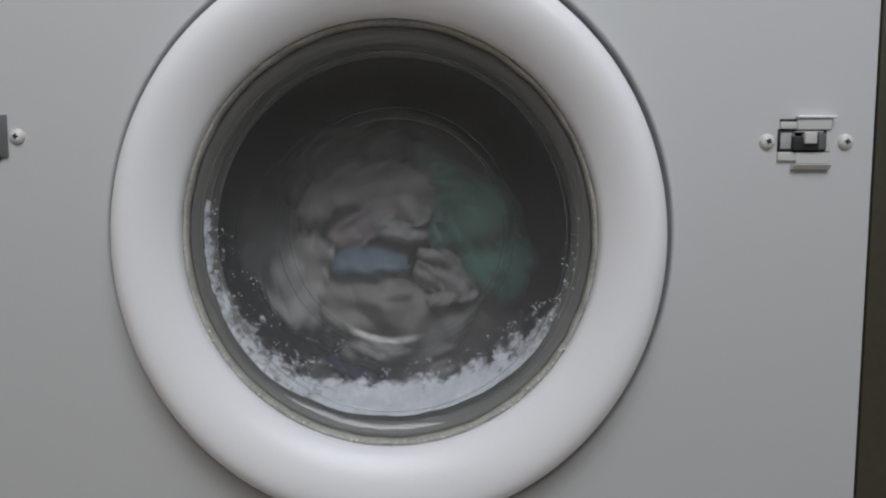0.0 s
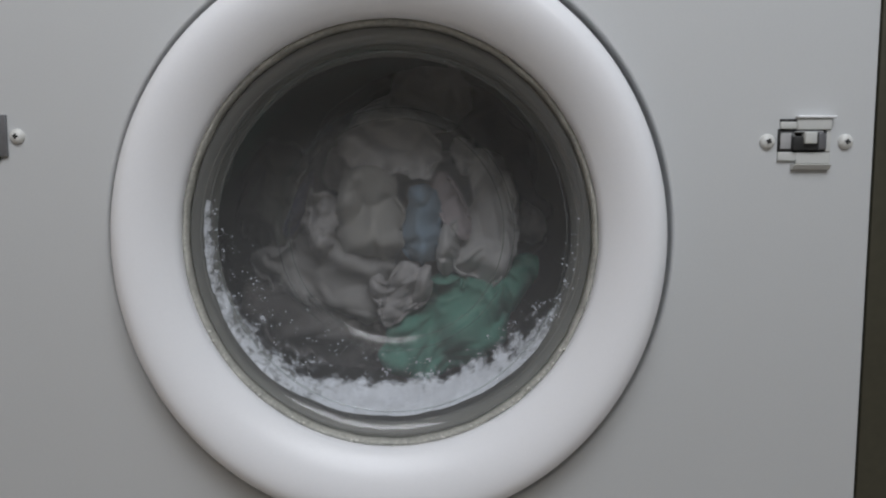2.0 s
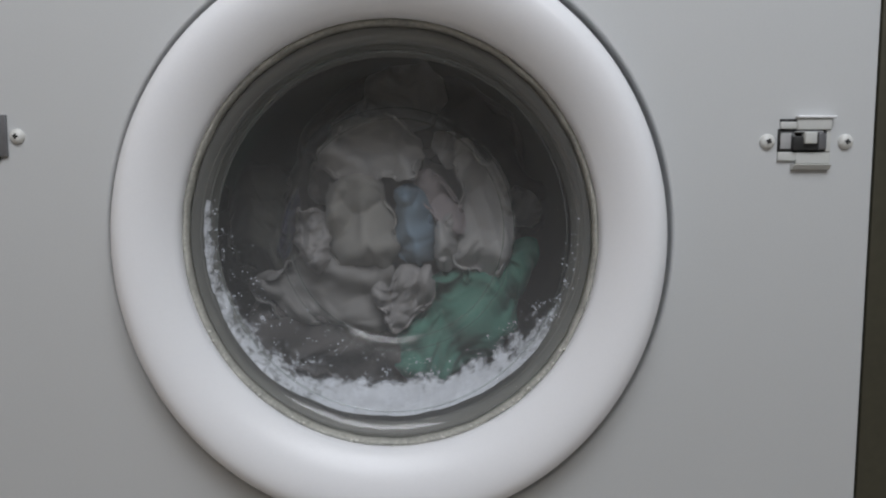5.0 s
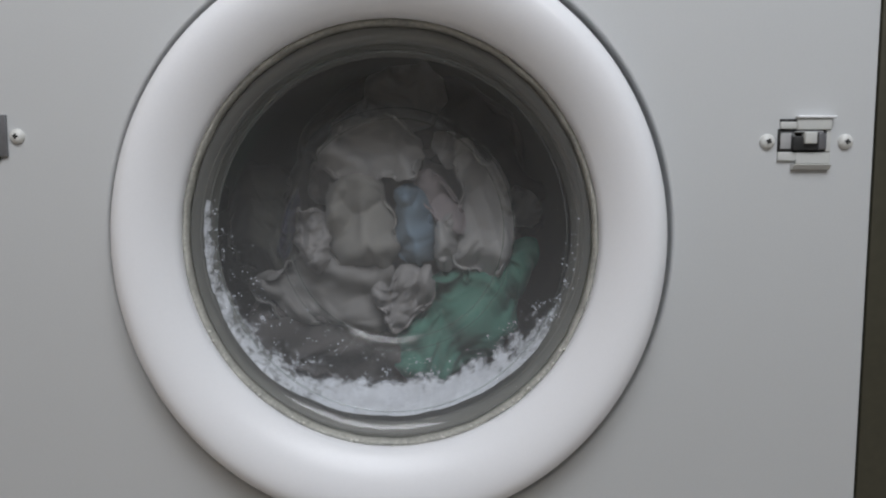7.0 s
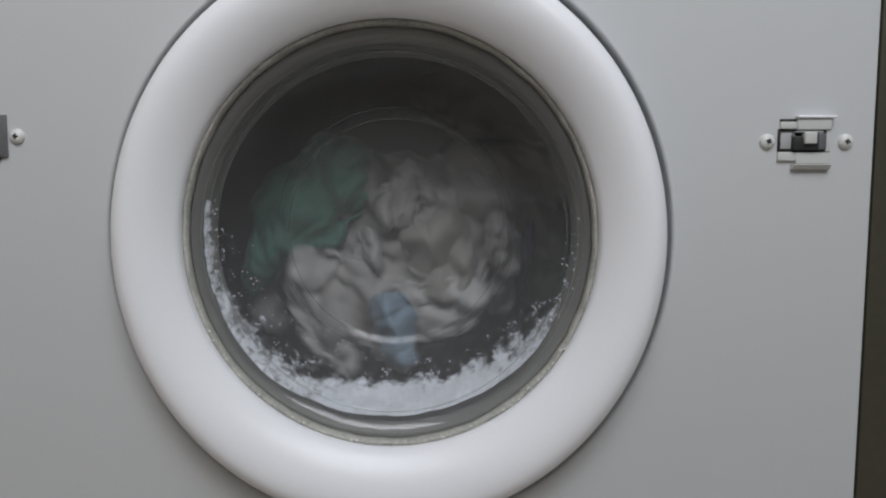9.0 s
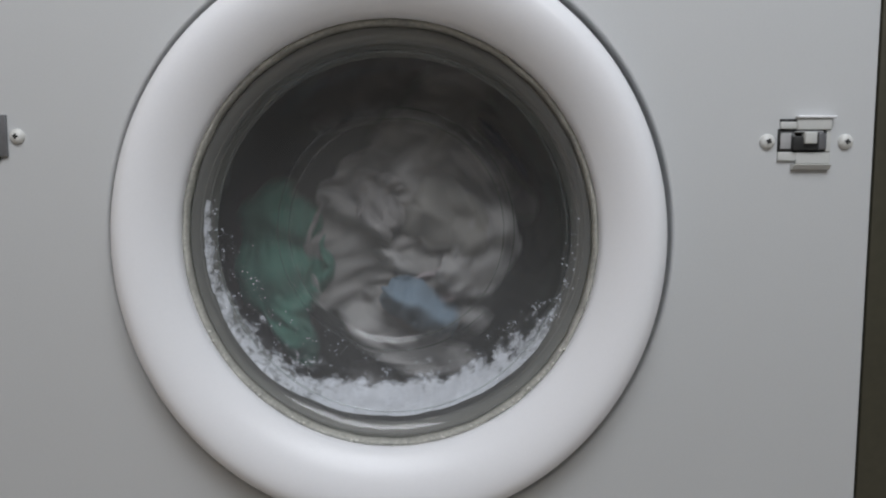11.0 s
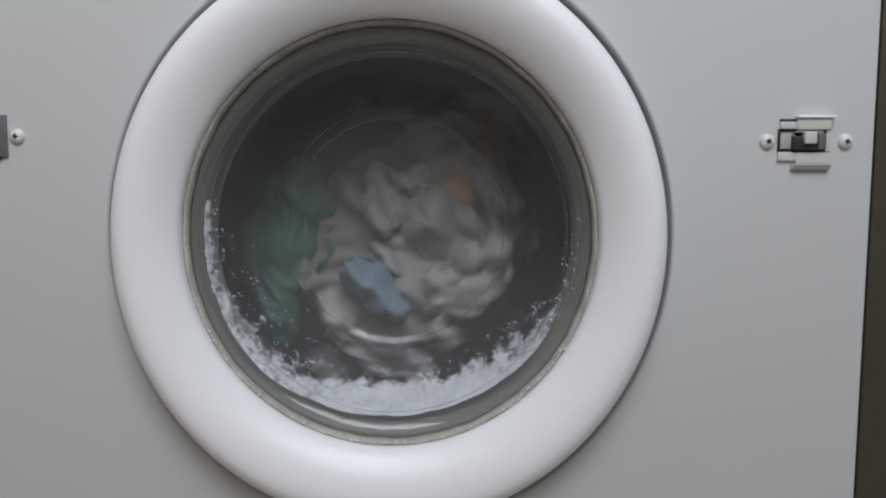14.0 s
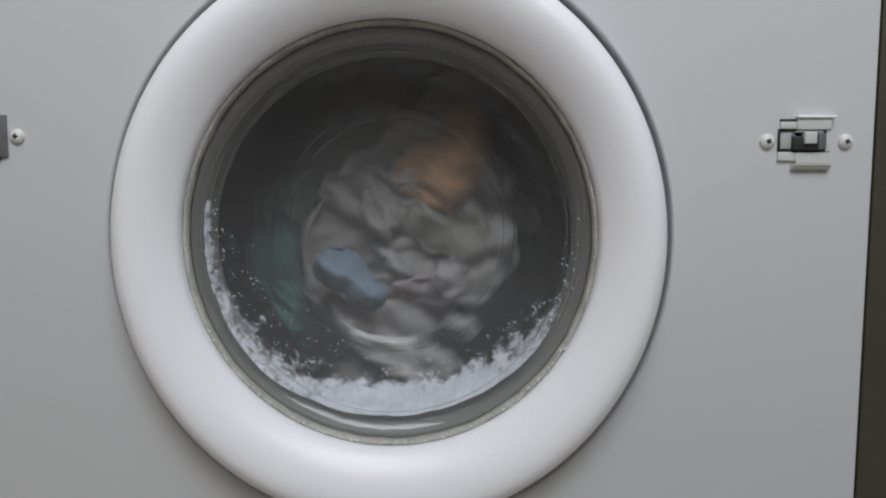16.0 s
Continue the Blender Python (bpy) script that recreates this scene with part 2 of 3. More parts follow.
# the bowl: outer line to the middle, and back at a wall's thickness
bowl_out = smooth_line([(0.1236, 0.001), (0.1205, 0.0015), (0.1160, 0.0050), (0.1115, 0.0130), (0.1030, 0.0300), (0.0900, 0.0480), (0.0800, 0.0590), (0.0764, 0.0622), (0.0748, 0.0634), (0.0730, 0.0640), (0.0690, 0.0645), (0.05, 0.0655), (0.0, 0.0665)], 8)
part("glass_bowl", lathe([(p[0], p[1]) for p in bowl_out], closed=False), GLASS, door, "clear glass bowl with rounded rims").visible_shadow = False
RIM = glass_mat("rim_glass", 1.42, 0.06, (0.90, 0.92, 0.91), 0.03)
for r, y, w in ((0.0748, 0.0600, 0.0006), (0.0815, 0.0540, 0.0005), (0.1112, 0.0120, 0.0006)):
    lip = [(r + w * math.cos(k * math.pi / 5), y + w * math.sin(k * math.pi / 5)) for k in range(10)]
    part("bowl_step", lathe(lip), RIM, door, "moulded step in the glass").visible_shadow = False

gasket = smooth_line([(0.1500, 0.004), (0.1300, 0.006), (0.1255, 0.0080), (0.1230, 0.0140), (0.1215, 0.021), (0.1197, 0.028), (0.1180, 0.034), (0.1178, 0.0375), (0.1190, 0.0405),
                      (0.1230, 0.0430), (0.1330, 0.050), (0.1370, 0.060), (0.1600, 0.0605)])
part("gasket", lathe([(p[0], p[1]) for p in gasket], closed=False, n=128, oval=0.99, z=CZ - 0.0015), RUBBER, washer, "grey folded rubber door gasket")

for r, y, w in ((0.1226, 0.0165, 0.0009), (0.1206, 0.0245, 0.0009)):
    part("gasket_fold", lathe([(r + w * math.cos(k * math.pi / 5), y + w * math.sin(k * math.pi / 5)) for k in range(10)], n=128, oval=0.99, z=CZ - 0.0015), RUBBER, washer)

DRUM_Y = 0.12
drum = new("drum")
drum.parent = washer
drum["label"] = "dark steel wash drum"
drum.matrix_basis = pose(0, DRUM_Y, CZ)
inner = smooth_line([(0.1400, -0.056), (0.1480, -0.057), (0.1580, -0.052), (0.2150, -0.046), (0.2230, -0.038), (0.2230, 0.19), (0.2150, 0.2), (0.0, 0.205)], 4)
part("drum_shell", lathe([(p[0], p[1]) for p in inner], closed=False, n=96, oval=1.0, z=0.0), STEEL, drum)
for k in range(3):
    bm = bmesh.new()
    cross = [(-0.035, 0.222), (-0.022, 0.19), (-0.009, 0.176), (0.009, 0.176), (0.022, 0.19), (0.035, 0.222)]
    rows = [[bm.verts.new((x * w, y, z + (0.222 - z) * (1 - w))) for x, z in cross] for y, w in ((-0.04, 0.7), (-0.02, 1), (0.15, 1), (0.17, 0.7))]
    for a, b in zip(rows, rows[1:]):
        for j in range(5):
            bm.faces.new((a[j], a[j + 1], b[j + 1], b[j]))
    bm.faces.new(rows[0])
    bm.faces.new(rows[-1])
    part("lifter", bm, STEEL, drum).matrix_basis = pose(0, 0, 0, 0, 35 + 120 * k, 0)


# ---- fittings on the front ----
def fx(a):
    return (a - 691.0) / 2892.0


def fz(b):
    return CZ + (419.6 - b) / 2870.0


def screw(x, z, turn):
    s = new("screw")
    s.parent = washer
    s.matrix_basis = pose(x, 0, z, 0, turn, 0)
    bm = bmesh.new()
    prof_s = [(0.0046, 0.001), (0.0046, -0.0006), (0.0041, -0.0018), (0.0030, -0.0027), (0.0016, -0.0031), (0.0, -0.0032)]
    rows = [[bm.verts.new((r * math.cos(k * math.pi / 14), y, r * math.sin(k * math.pi / 14))) for k in range(28)] for r, y in prof_s[:-1]]
    for a, b in zip(rows, rows[1:]):
        for k in range(28):
            bm.faces.new((a[k], a[(k + 1) % 28], b[(k + 1) % 28], b[k]))
    bm.faces.new(rows[-1])
    part("screw_head", bm, SCREW, s, "domed pale screw head")
    # dark cross laid on the head in place of the hollow's shade
    bm = box(-0.0017, 0.0017, -0.00345, -0.0026, -0.00045, 0.00045)
    box(-0.00045, 0.00045, -0.00348, -0.0026, -0.0017, 0.0017, bm=bm)
    box(-0.0009, 0.0009, -0.0035, -0.0026, -0.0009, 0.0009, bm=bm)
    part("cross_shade", bm, DARK, s, "dark raised cross standing in for a shaded hollow", smooth=False)


screw(fx(1357), fz(250), 20)
screw(fx(1495), fz(250), 8)
screw(fx(33.5), fz(242), 3)


def fit_box(a0, a1, b0, b1, out, back_to=0.0, bevel=0.0006):
    return box(fx(a0), fx(a1), -out, -back_to, fz(b1), fz(b0), bevel)


catch = new("door_catch")
catch.parent = washer
catch["label"] = "ivory plastic magnetic catch with a metal tongue"
part("top_bar", fit_box(1406, 1466, 210.3, 230, 0.0038), CATCH, catch)
# ridge takes the ring's white, lighter than the rest of the catch
part("top_ridge", fit_box(1405, 1472, 205.5, 210, 0.0052), RING, catch, "upper ridge, whiter than the bar below it")
part("bottom_bar", fit_box(1407, 1467, 268.5, 289, 0.0020), CATCH, catch)
bm = bmesh.new()
wedge = [[bm.verts.new((fx(a), y, fz(b))) for y, b in ((-0.0020, 289.2), (-0.0050, 290.5), (-0.0030, 298), (0.0, 299), (0.0, 289.2))] for a in (1400, 1466)]
for j in range(5):
    bm.faces.new((wedge[0][j], wedge[0][(j + 1) % 5], wedge[1][(j + 1) % 5], wedge[1][j]))
bm.faces.new(wedge[0])
bm.faces.new(wedge[1])
part("bottom_lip", bm, CATCH, catch, smooth=False)
part("end_bar", fit_box(1458, 1466, 230.5, 268, 0.0026), CATCH, catch)
part("upper_tab", fit_box(1378, 1409.5, 216, 228.5, 0.0022), CATCH, catch)
# dark slab stands in for the shade inside the slot
part("upper_slot_shade", fit_box(1378, 1409, 211, 216, 0.0012, bevel=0), DARK, catch)
part("lower_tab", fit_box(1375, 1409.5, 268.5, 284, 0.0018), CATCH, catch)
# dark backing stands in for the recess's shade, with no real hollow
part("recess_shade", fit_box(1375, 1462, 229, 268, 0.0010, bevel=0), DARK, catch)
part("slide_plate", fit_box(1379, 1398, 235, 263, 0.0016), SLIDE, catch)
part("tongue_block", fit_box(1399, 1442, 241, 265, 0.0042), DARK, catch)
part("tongue", fit_box(1416, 1437, 234, 254, 0.0066), CATCH, catch, "pale metal tongue")
part("tongue_rail", fit_box(1403, 1452, 232, 235, 0.0040), SLIDE, catch)
part("keeper", fit_box(1442.5, 1456, 235, 264, 0.0044), GREYMETAL, catch)

hinge = new("hinge_plate")
hinge.parent = washer
part("plate", fit_box(-40, 16.5, 205, 277, 0.0025), GREYMETAL, hinge, "grey steel plate")
# dark strip along the plate's lower edge
part("dark_lower_strip", fit_box(-40, 3, 277.4, 284, 0.002), DARK, hinge)


# ---- foam and beads behind the glass ----
def bowl_at(s):
    """A place on the bowl's outer line, s from 0 at the rim to 1 at the base."""
    i = s * (len(bowl_out) - 1)
    k = min(int(i), len(bowl_out) - 2)
    return bowl_out[k].lerp(bowl_out[k + 1], i - k)


def foam_cover(a, f):
    """How closed the foam is: by the angle, and from its rim (0) to its inner edge (1)."""
    closed = float(np.interp(a, [-190, -165, -140, -118, -108, -62, -48, -36, -22], [0.46, 0.36, 0.36, 0.44, 0.60, 0.62, 0.58, 0.50, 0.30]))
    most = float(np.interp(a, [-190, -150, -118, -106, -55, -40, -22], [0.60, 0.60, 0.66, 0.88, 0.88, 0.66, 0.40]))
    least = float(np.interp(a, [-190, -150, -110, -60, -35, -22], [0.06, 0.13, 0.17, 0.24, 0.32, 0.1]))
    return most + (least - most) * ease((f - closed + 0.2) / 0.4) - 0.4 * ease((f - 0.75) / 0.25)


def foam_width(a):
    """Breadth of the foam, in metres, by the angle below the horizontal."""
    return float(np.interp(a, [-193, -186, -176, -160, -140, -115, -90, -60, -42, -30, -20], [0.002, 0.006, 0.008, 0.014, 0.018, 0.022, 0.021, 0.0175, 0.018, 0.015, 0.003]))


def behind(r):
    """Depth of the bowl's wall at that radius."""
    line = sorted((p[0], p[1]) for p in bowl_out)
    return float(np.interp(r, [p[0] for p in line], [p[1] for p in line]))


def foam_rim(a):
    return float(np.interp(a, [-193, -180, -133, -119, -93, -70, -50, -37, -20], [0.1172, 0.1172, 0.1172, 0.1152, 0.1134, 0.1134, 0.1144, 0.1156, 0.1146]))


rng = random.Random(4)
bm = bmesh.new()
n, m = 360, 24
cover = []
rows = []
for k in range(n + 1):
    a = -191 + 171 * k / n
    w = 1.1 * foam_width(a) * (0.95 + 0.35 * noise.noise((a * 0.07, 0, 3)) + 0.12 * noise.noise((a * 0.3, 7, 3)))
    w = max(w, 0.0006)
    row = []
    for j in range(m + 1):
        f = j / m
        r = foam_rim(a) - w * f
        x, z = r * math.cos(radians(a)), r * math.sin(radians(a)) * OVAL
        y = behind(r) + 0.0008 + 0.0045 * abs(noise.noise((x * 62, z * 62, 1))) + 0.0012 * abs(noise.noise((x * 170, z * 170, 4))) + 0.0006 * noise.noise((x * 420, z * 420, 5))
        row.append(bm.verts.new((x, y, CZ + z)))
        cover.append(foam_cover(a, f) + 0.35 * noise.noise((x * 110, z * 110, 9)) * ease(f * 2))
    rows.append(row)
for a, b in zip(rows, rows[1:]):
    for j in range(m):
        bm.faces.new((a[j], a[j + 1], b[j + 1], b[j]))
ico = bmesh.new()
bmesh.ops.create_icosphere(ico, subdivisions=1, radius=1)
iv, ifc = [v.co.copy() for v in ico.verts], [[v.index for v in f.verts] for f in ico.faces]
ico.free()
for _ in range(2600):
    a = rng.uniform(-186, -20)
    w = foam_width(a)
    f = abs(rng.gauss(0.82, 0.2 + (0.25 if a < -105 else 0.0)))
    r = foam_rim(a) - (1.05 * w + 0.001) * f
    size = 0.00012 + 0.0006 * rng.random() ** 5
    if noise.noise((a * 0.22, f * 3.0, 2)) < -0.02 + 0.08 * f:
        continue
    c = Vector((r * math.cos(radians(a)), behind(r) + rng.uniform(0.0008, 0.0022), CZ + r * math.sin(radians(a)) * OVAL))
    q = [bm.verts.new(c + v * size) for v in iv]
    for g in ifc:
        bm.faces.new([q[i] for i in g])
for _ in range(150):
    # single bubbles that run up both flanks of the bowl
    a = rng.choice((rng.uniform(-38, 10), rng.uniform(-30, -8), rng.uniform(-192, -165)))
    r = rng.gauss(0.1135, 0.0018)
    size = 0.00025 + 0.0006 * rng.random() ** 3
    c = Vector((r * math.cos(radians(a)), behind(r) + 0.001, CZ + r * math.sin(radians(a)) * OVAL))
    q = [bm.verts.new(c + v * size) for v in iv]
    for g in ifc:
        bm.faces.new([q[i] for i in g])
foam = part("soap_foam", bm, FOAM)
cover += [0.75] * (len(foam.data.vertices) - len(cover))
foam.data.attributes.new("cover", "FLOAT", "POINT").data.foreach_set("value", cover)
tagged(foam, "white soap foam clinging round the lower glass bowl", "foam", kind="stuff")

bm = bmesh.new()
for _ in range(260):
    a = rng.choice((rng.uniform(-30, 12), rng.uniform(-185, -20), rng.uniform(0, 360)))
    r = rng.uniform(0.107, 0.1215)
    size = 0.0003 + 0.0006 * rng.random() ** 2
    c = Vector((r * math.cos(radians(a)), behind(r) + 0.0006, CZ + r * math.sin(radians(a)) * OVAL))
    q = [bm.verts.new(c + v * size) for v in iv]
    for g in ifc:
        bm.faces.new([q[i] for i in g])
for _ in range(110):
    a, r = rng.gauss(146, 9), rng.uniform(0.072, 0.090)
    size = 0.0003 + 0.0007 * rng.random() ** 2
    c = Vector((r * math.cos(radians(a)), behind(r) + 0.0006, CZ + r * math.sin(radians(a)) * OVAL))
    q = [bm.verts.new(c + v * size) for v in iv]
    for g in ifc:
        bm.faces.new([q[i] for i in g])
beads = part("water_beads", bm, DROP)
tagged(beads, "clear water beads on the glass bowl", "water drops", kind="stuff")


bm = bmesh.new()
for _ in range(130):
    a = rng.choice((rng.gauss(-122, 14), rng.gauss(-68, 12), rng.gauss(-40, 16), rng.uniform(-160, -20)))
    r = rng.uniform(0.1252, 0.1276)
    size = 0.0002 + 0.0007 * rng.random() ** 3
    c = Vector((r * math.cos(radians(a)), -0.0040, CZ + r * math.sin(radians(a)) * OVAL))
    q = [bm.verts.new(c + Vector((v.x * 1.6, v.y * 0.6, v.z)) * size) for v in iv]
    for g in ifc:
        bm.faces.new([q[i] for i in g])
part("limescale", bm, SCALE, door, "pale crumbs of limescale on the seal")["kind"] = "stuff"


# ---- the laundry ----
UNIT = 1 / 2329.0


def spot(a, b):
    """Place in the load's plane on its 0.43 mm grid: x and z."""
    return (a - 708.6) * UNIT, CZ + (399.0 - b) * UNIT


def pull(P, rest, di, dj, start, stiff, only_short=False):
    """Brings pairs of the sheet's points to their distance; every other pair at once."""
    n, m = P.shape[0], P.shape[1]
    rows = np.arange(start * max(di, 1) if dj == 0 else 0, n - di)
    cols = np.arange(0, m - abs(dj))
    if dj == 0:
        rows = rows[(rows // di) % 2 == start]
    else:
        cols = cols[(cols // abs(dj)) % 2 == start]
    if len(rows) == 0 or len(cols) == 0:
        return
    I, J = np.meshgrid(rows, cols, indexing="ij")
    if dj < 0:
        J0, J1 = J - dj, J
    else:
        J0, J1 = J, J + dj
    A, B = P[I, J0], P[I + di, J1]
    d = B - A
    length = np.linalg.norm(d, axis=2, keepdims=True) + 1e-9
    off = (length - rest) / length * 0.5 * stiff
    if only_short:
        off = np.minimum(off, 0)
    P[I, J0] = A + d * off
    P[I + di, J1] = B - d * off


def crumple(blobs, thick, seed, full=1.12, n=54, steps=80, stiff=0.5, dome=1.1, soft=3):
    """A square sheet crushed into a flat heap whose outline is that of the blobs (x, z, rx, rz, turn)."""
    rg = np.random.default_rng(seed)
    reach = [(math.hypot(rx * math.cos(t), rz * math.sin(t)), math.hypot(rx * math.sin(t), rz * math.cos(t))) for _, _, rx, rz, t in blobs]
    x0, x1 = min(b[0] - r[0] for b, r in zip(blobs, reach)), max(b[0] + r[0] for b, r in zip(blobs, reach))
    z0, z1 = min(b[1] - r[1] for b, r in zip(blobs, reach)), max(b[1] + r[1] for b, r in zip(blobs, reach))
    hx, hz = (x1 - x0) / 2, (z1 - z0) / 2
    U, V = np.meshgrid(np.linspace(-1, 1, n), np.linspace(-1, 1, n), indexing="ij")
    bump = np.zeros_like(U)
    for k in range(14):
        f = 0.8 + 0.45 * k
        way = rg.uniform(0, math.tau)
        bump += np.sin(f * 2.2 * (U * math.cos(way) + V * math.sin(way)) + rg.uniform(0, 6.28)) / (1 + 0.35 * k)
    P = np.stack([(x0 + x1) / 2 + U * hx * 1.02, thick * 0.6 * bump + rg.normal(0, 0.0004, U.shape), (z0 + z1) / 2 + V * hz * 1.02], axis=2)
    P[:, :, 0] += 0.06 * hx * np.sin(2.3 * V + rg.uniform(0, 6)) + 0.05 * hx * np.sin(5.1 * U + 3 * V + rg.uniform(0, 6))
    P[:, :, 2] += 0.06 * hz * np.sin(2.7 * U + rg.uniform(0, 6)) + 0.05 * hz * np.sin(4.3 * V - 3 * U + rg.uniform(0, 6))
    du, dv = 2 * hx * full / (n - 1), 2 * hz * full / (n - 1)
    for step in range(steps):
        for start in (0, 1):
            pull(P, du, 1, 0, start, 0.9)
            pull(P, dv, 0, 1, start, 0.9)
            pull(P, math.hypot(du, dv), 1, 1, start, 0.5)
            pull(P, math.hypot(du, dv), 1, -1, start, 0.5)
            pull(P, du * 2 * 0.97, 2, 0, start, stiff, True)
            pull(P, dv * 2 * 0.97, 0, 2, start, stiff, True)
            pull(P, du * 4 * 0.88, 4, 0, start, stiff * 0.5, True)
            pull(P, dv * 4 * 0.88, 0, 4, start, stiff * 0.5, True)
        best, near = np.full(U.shape, 1e9), np.zeros(P.shape)
        for bx, bz, rx, rz, t in blobs:
            c, s_ = math.cos(t), math.sin(t)
            p, q = P[:, :, 0] - bx, P[:, :, 2] - bz
            a, b = (p * c + q * s_) / rx, (-p * s_ + q * c) / rz
            way = np.arctan2(b, a)
            k = np.hypot(a, b) * (1 + 0.05 * np.sin(3 * way + bx * 900) + 0.04 * np.sin(5 * way + bz * 700) + 0.03 * np.sin(9 * way)) + 1e-9
            hit = k < best
            best = np.where(hit, k, best)
            near[:, :, 0] = np.where(hit, bx + p / np.maximum(k, 1), near[:, :, 0])
            near[:, :, 2] = np.where(hit, bz + q / np.maximum(k, 1), near[:, :, 2])
        out = best > 1
        P[:, :, 0] = np.where(out, near[:, :, 0], P[:, :, 0])
        P[:, :, 2] = np.where(out, near[:, :, 2], P[:, :, 2])
        room = thick * np.sqrt(np.clip(1.15 - np.minimum(best, 1) ** 4, 0.1, 1))
        P[:, :, 1] = np.clip(P[:, :, 1], -room, room)
    P[:, :, 1] -= dome * thick * (1 - np.minimum(best, 1) ** 2)
    for _ in range(1):
        Q = np.zeros((2 * P.shape[0] - 1, 2 * P.shape[1] - 1, 3))
        Q[::2, ::2] = P
        Q[1::2, ::2] = (P[:-1] + P[1:]) / 2
        Q[:, 1::2] = (Q[:, :-2:2] + Q[:, 2::2]) / 2
        for _ in range(soft):
            Q[1:-1] = 0.25 * Q[:-2] + 0.5 * Q[1:-1] + 0.25 * Q[2:]
            Q[:, 1:-1] = 0.25 * Q[:, :-2] + 0.5 * Q[:, 1:-1] + 0.25 * Q[:, 2:]
        P = Q
    return P


LOAD = []


def garment(name, label, material, at, depth, folds, **how):
    """A crumpled sheet round its own middle; each lobe of its outline (a, b, ra, rb, turn, ...)."""
    x0, z0 = spot(*at)
    blobs = []
    for a, b, ra, rb, turn, *_ in folds:
        x, z = spot(a, b)
        blobs.append((x - x0, z - z0, ra * UNIT, rb * UNIT, radians(turn)))
    P = crumple(blobs, how.pop("thick", 0.012), at[0] + 7 * at[1], **how)
    n, m = P.shape[:2]
    ids = np.arange(n * m).reshape(n, m)
    quads = np.stack([ids[:-1, :-1], ids[1:, :-1], ids[1:, 1:], ids[:-1, 1:]], axis=2).reshape(-1, 4)
    me = bpy.data.meshes.new(name)
    me.from_pydata(P.reshape(-1, 3).tolist(), [], quads.tolist())
    me.polygons.foreach_set("use_smooth", [True] * len(me.polygons))
    me.materials.append(material)
    ob = new(name, me)
    skin = ob.modifiers.new("cloth_thickness", "SOLIDIFY")
    skin.thickness, skin.offset = 0.0012, 0
    tagged(ob, label, name.split("_")[-1], "laundry in the drum")
    ob.matrix_basis = pose(x0, depth, z0)
    LOAD.append((ob, at, depth))
    return ob


garment("charcoal_trousers", "charcoal crumpled cotton trousers pressed against the glass", CHARCOAL, (450, 395), 0.124,
        [(450, 400, 60, 94, 3), (460, 330, 50, 43, 0), (490, 440, 29, 54, -8)])
garment("navy_sock", "narrow dark navy cotton sock", NAVY, (510, 400), 0.114,
        [(511, 402, 12, 73, -13)])
garment("taupe_towel", "wet taupe-grey towel at the drum's bottom", TAUPE, (600, 620), 0.122,
        [(600, 625, 130, 67, -6), (500, 590, 77, 60, -30), (680, 645, 54, 48, 0)], full=1.1)
garment("grey_vest", "dull grey cotton vest behind the shirts", PALE, (710, 160), 0.146,
        [(715, 165, 77, 62, 0), (650, 215, 86, 43, 20)], full=1.12)
garment("dark_jumper", "dark grey knitted jumper at the drum's back", CHARCOAL, (720, 330), 0.195,
        [(720, 330, 266, 213, 0), (850, 240, 96, 86, 0), (560, 520, 128, 118, 20)], full=1.3)
garment("grey_sheet", "large grey-white cotton sheet deep in the load", SHEET, (725, 430), 0.178,
        [(725, 430, 190, 180, 0), (800, 340, 105, 85, 30), (620, 480, 130, 100, -20)], full=1.3)
garment("grey_sock", "greyish rolled cotton sock", GREYC, (935, 375), 0.134,
        [(935, 374, 30, 37, 15), (918, 350, 20, 20, 0)])
garment("grey_flannel", "small dull grey cotton flannel", GREYC, (568, 325), 0.130,
        [(568, 325, 30, 43, 8)], full=1.1)
garment("green_towel", "wet sea-green cotton towel, loosely folded", GREEN, (825, 570), 0.120,
        [(768, 605, 65, 82, 12), (835, 560, 90, 84, 30), (912, 485, 33, 75, -24), (732, 648, 37, 33, 0), (800, 520, 46, 43, 0)], full=1.18, thick=0.013, stiff=0.4, n=64)
garment("white_undershirt", "white cotton undershirt with broad soft folds", DARKER_WHITE, (590, 515), 0.116,
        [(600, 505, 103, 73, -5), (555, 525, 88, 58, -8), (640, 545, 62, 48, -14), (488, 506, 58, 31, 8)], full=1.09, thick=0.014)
garment("cream_shirt", "cream cotton shirt crumpled in a ball", CREAM, (640, 400), 0.108,
        [(632, 345, 48, 46, 0), (645, 420, 65, 71, 0), (606, 385, 29, 67, 4)], full=1.09, thick=0.015)
garment("white_stocking", "short white cotton stocking rolled into a loop", GREYC, (555, 415), 0.106,
        [(553, 412, 33, 50, 6), (562, 450, 26, 33, 0)], full=1.3)
garment("white_pillowcase", "white cotton pillowcase bunched over the load", WHITE, (660, 272), 0.101,
        [(655, 286, 88, 35, 2), (662, 252, 75, 46, 0), (605, 275, 37, 33, 30), (718, 278, 33, 48, 6)], full=1.09, thick=0.015)
garment("white_handkerchief", "small white cotton handkerchief folded to a point", PALE, (792, 265), 0.108,
        [(786, 256, 22, 24, 20), (794, 278, 15, 22, 12)], full=1.09)
garment("white_shirt", "white cotton shirt with long hanging folds", WHITE, (850, 380), 0.109,
        [(836, 300, 31, 62, 24), (864, 380, 46, 103, 3), (834, 415, 41, 67, 0), (872, 448, 33, 48, -6)], full=1.1, thick=0.014)
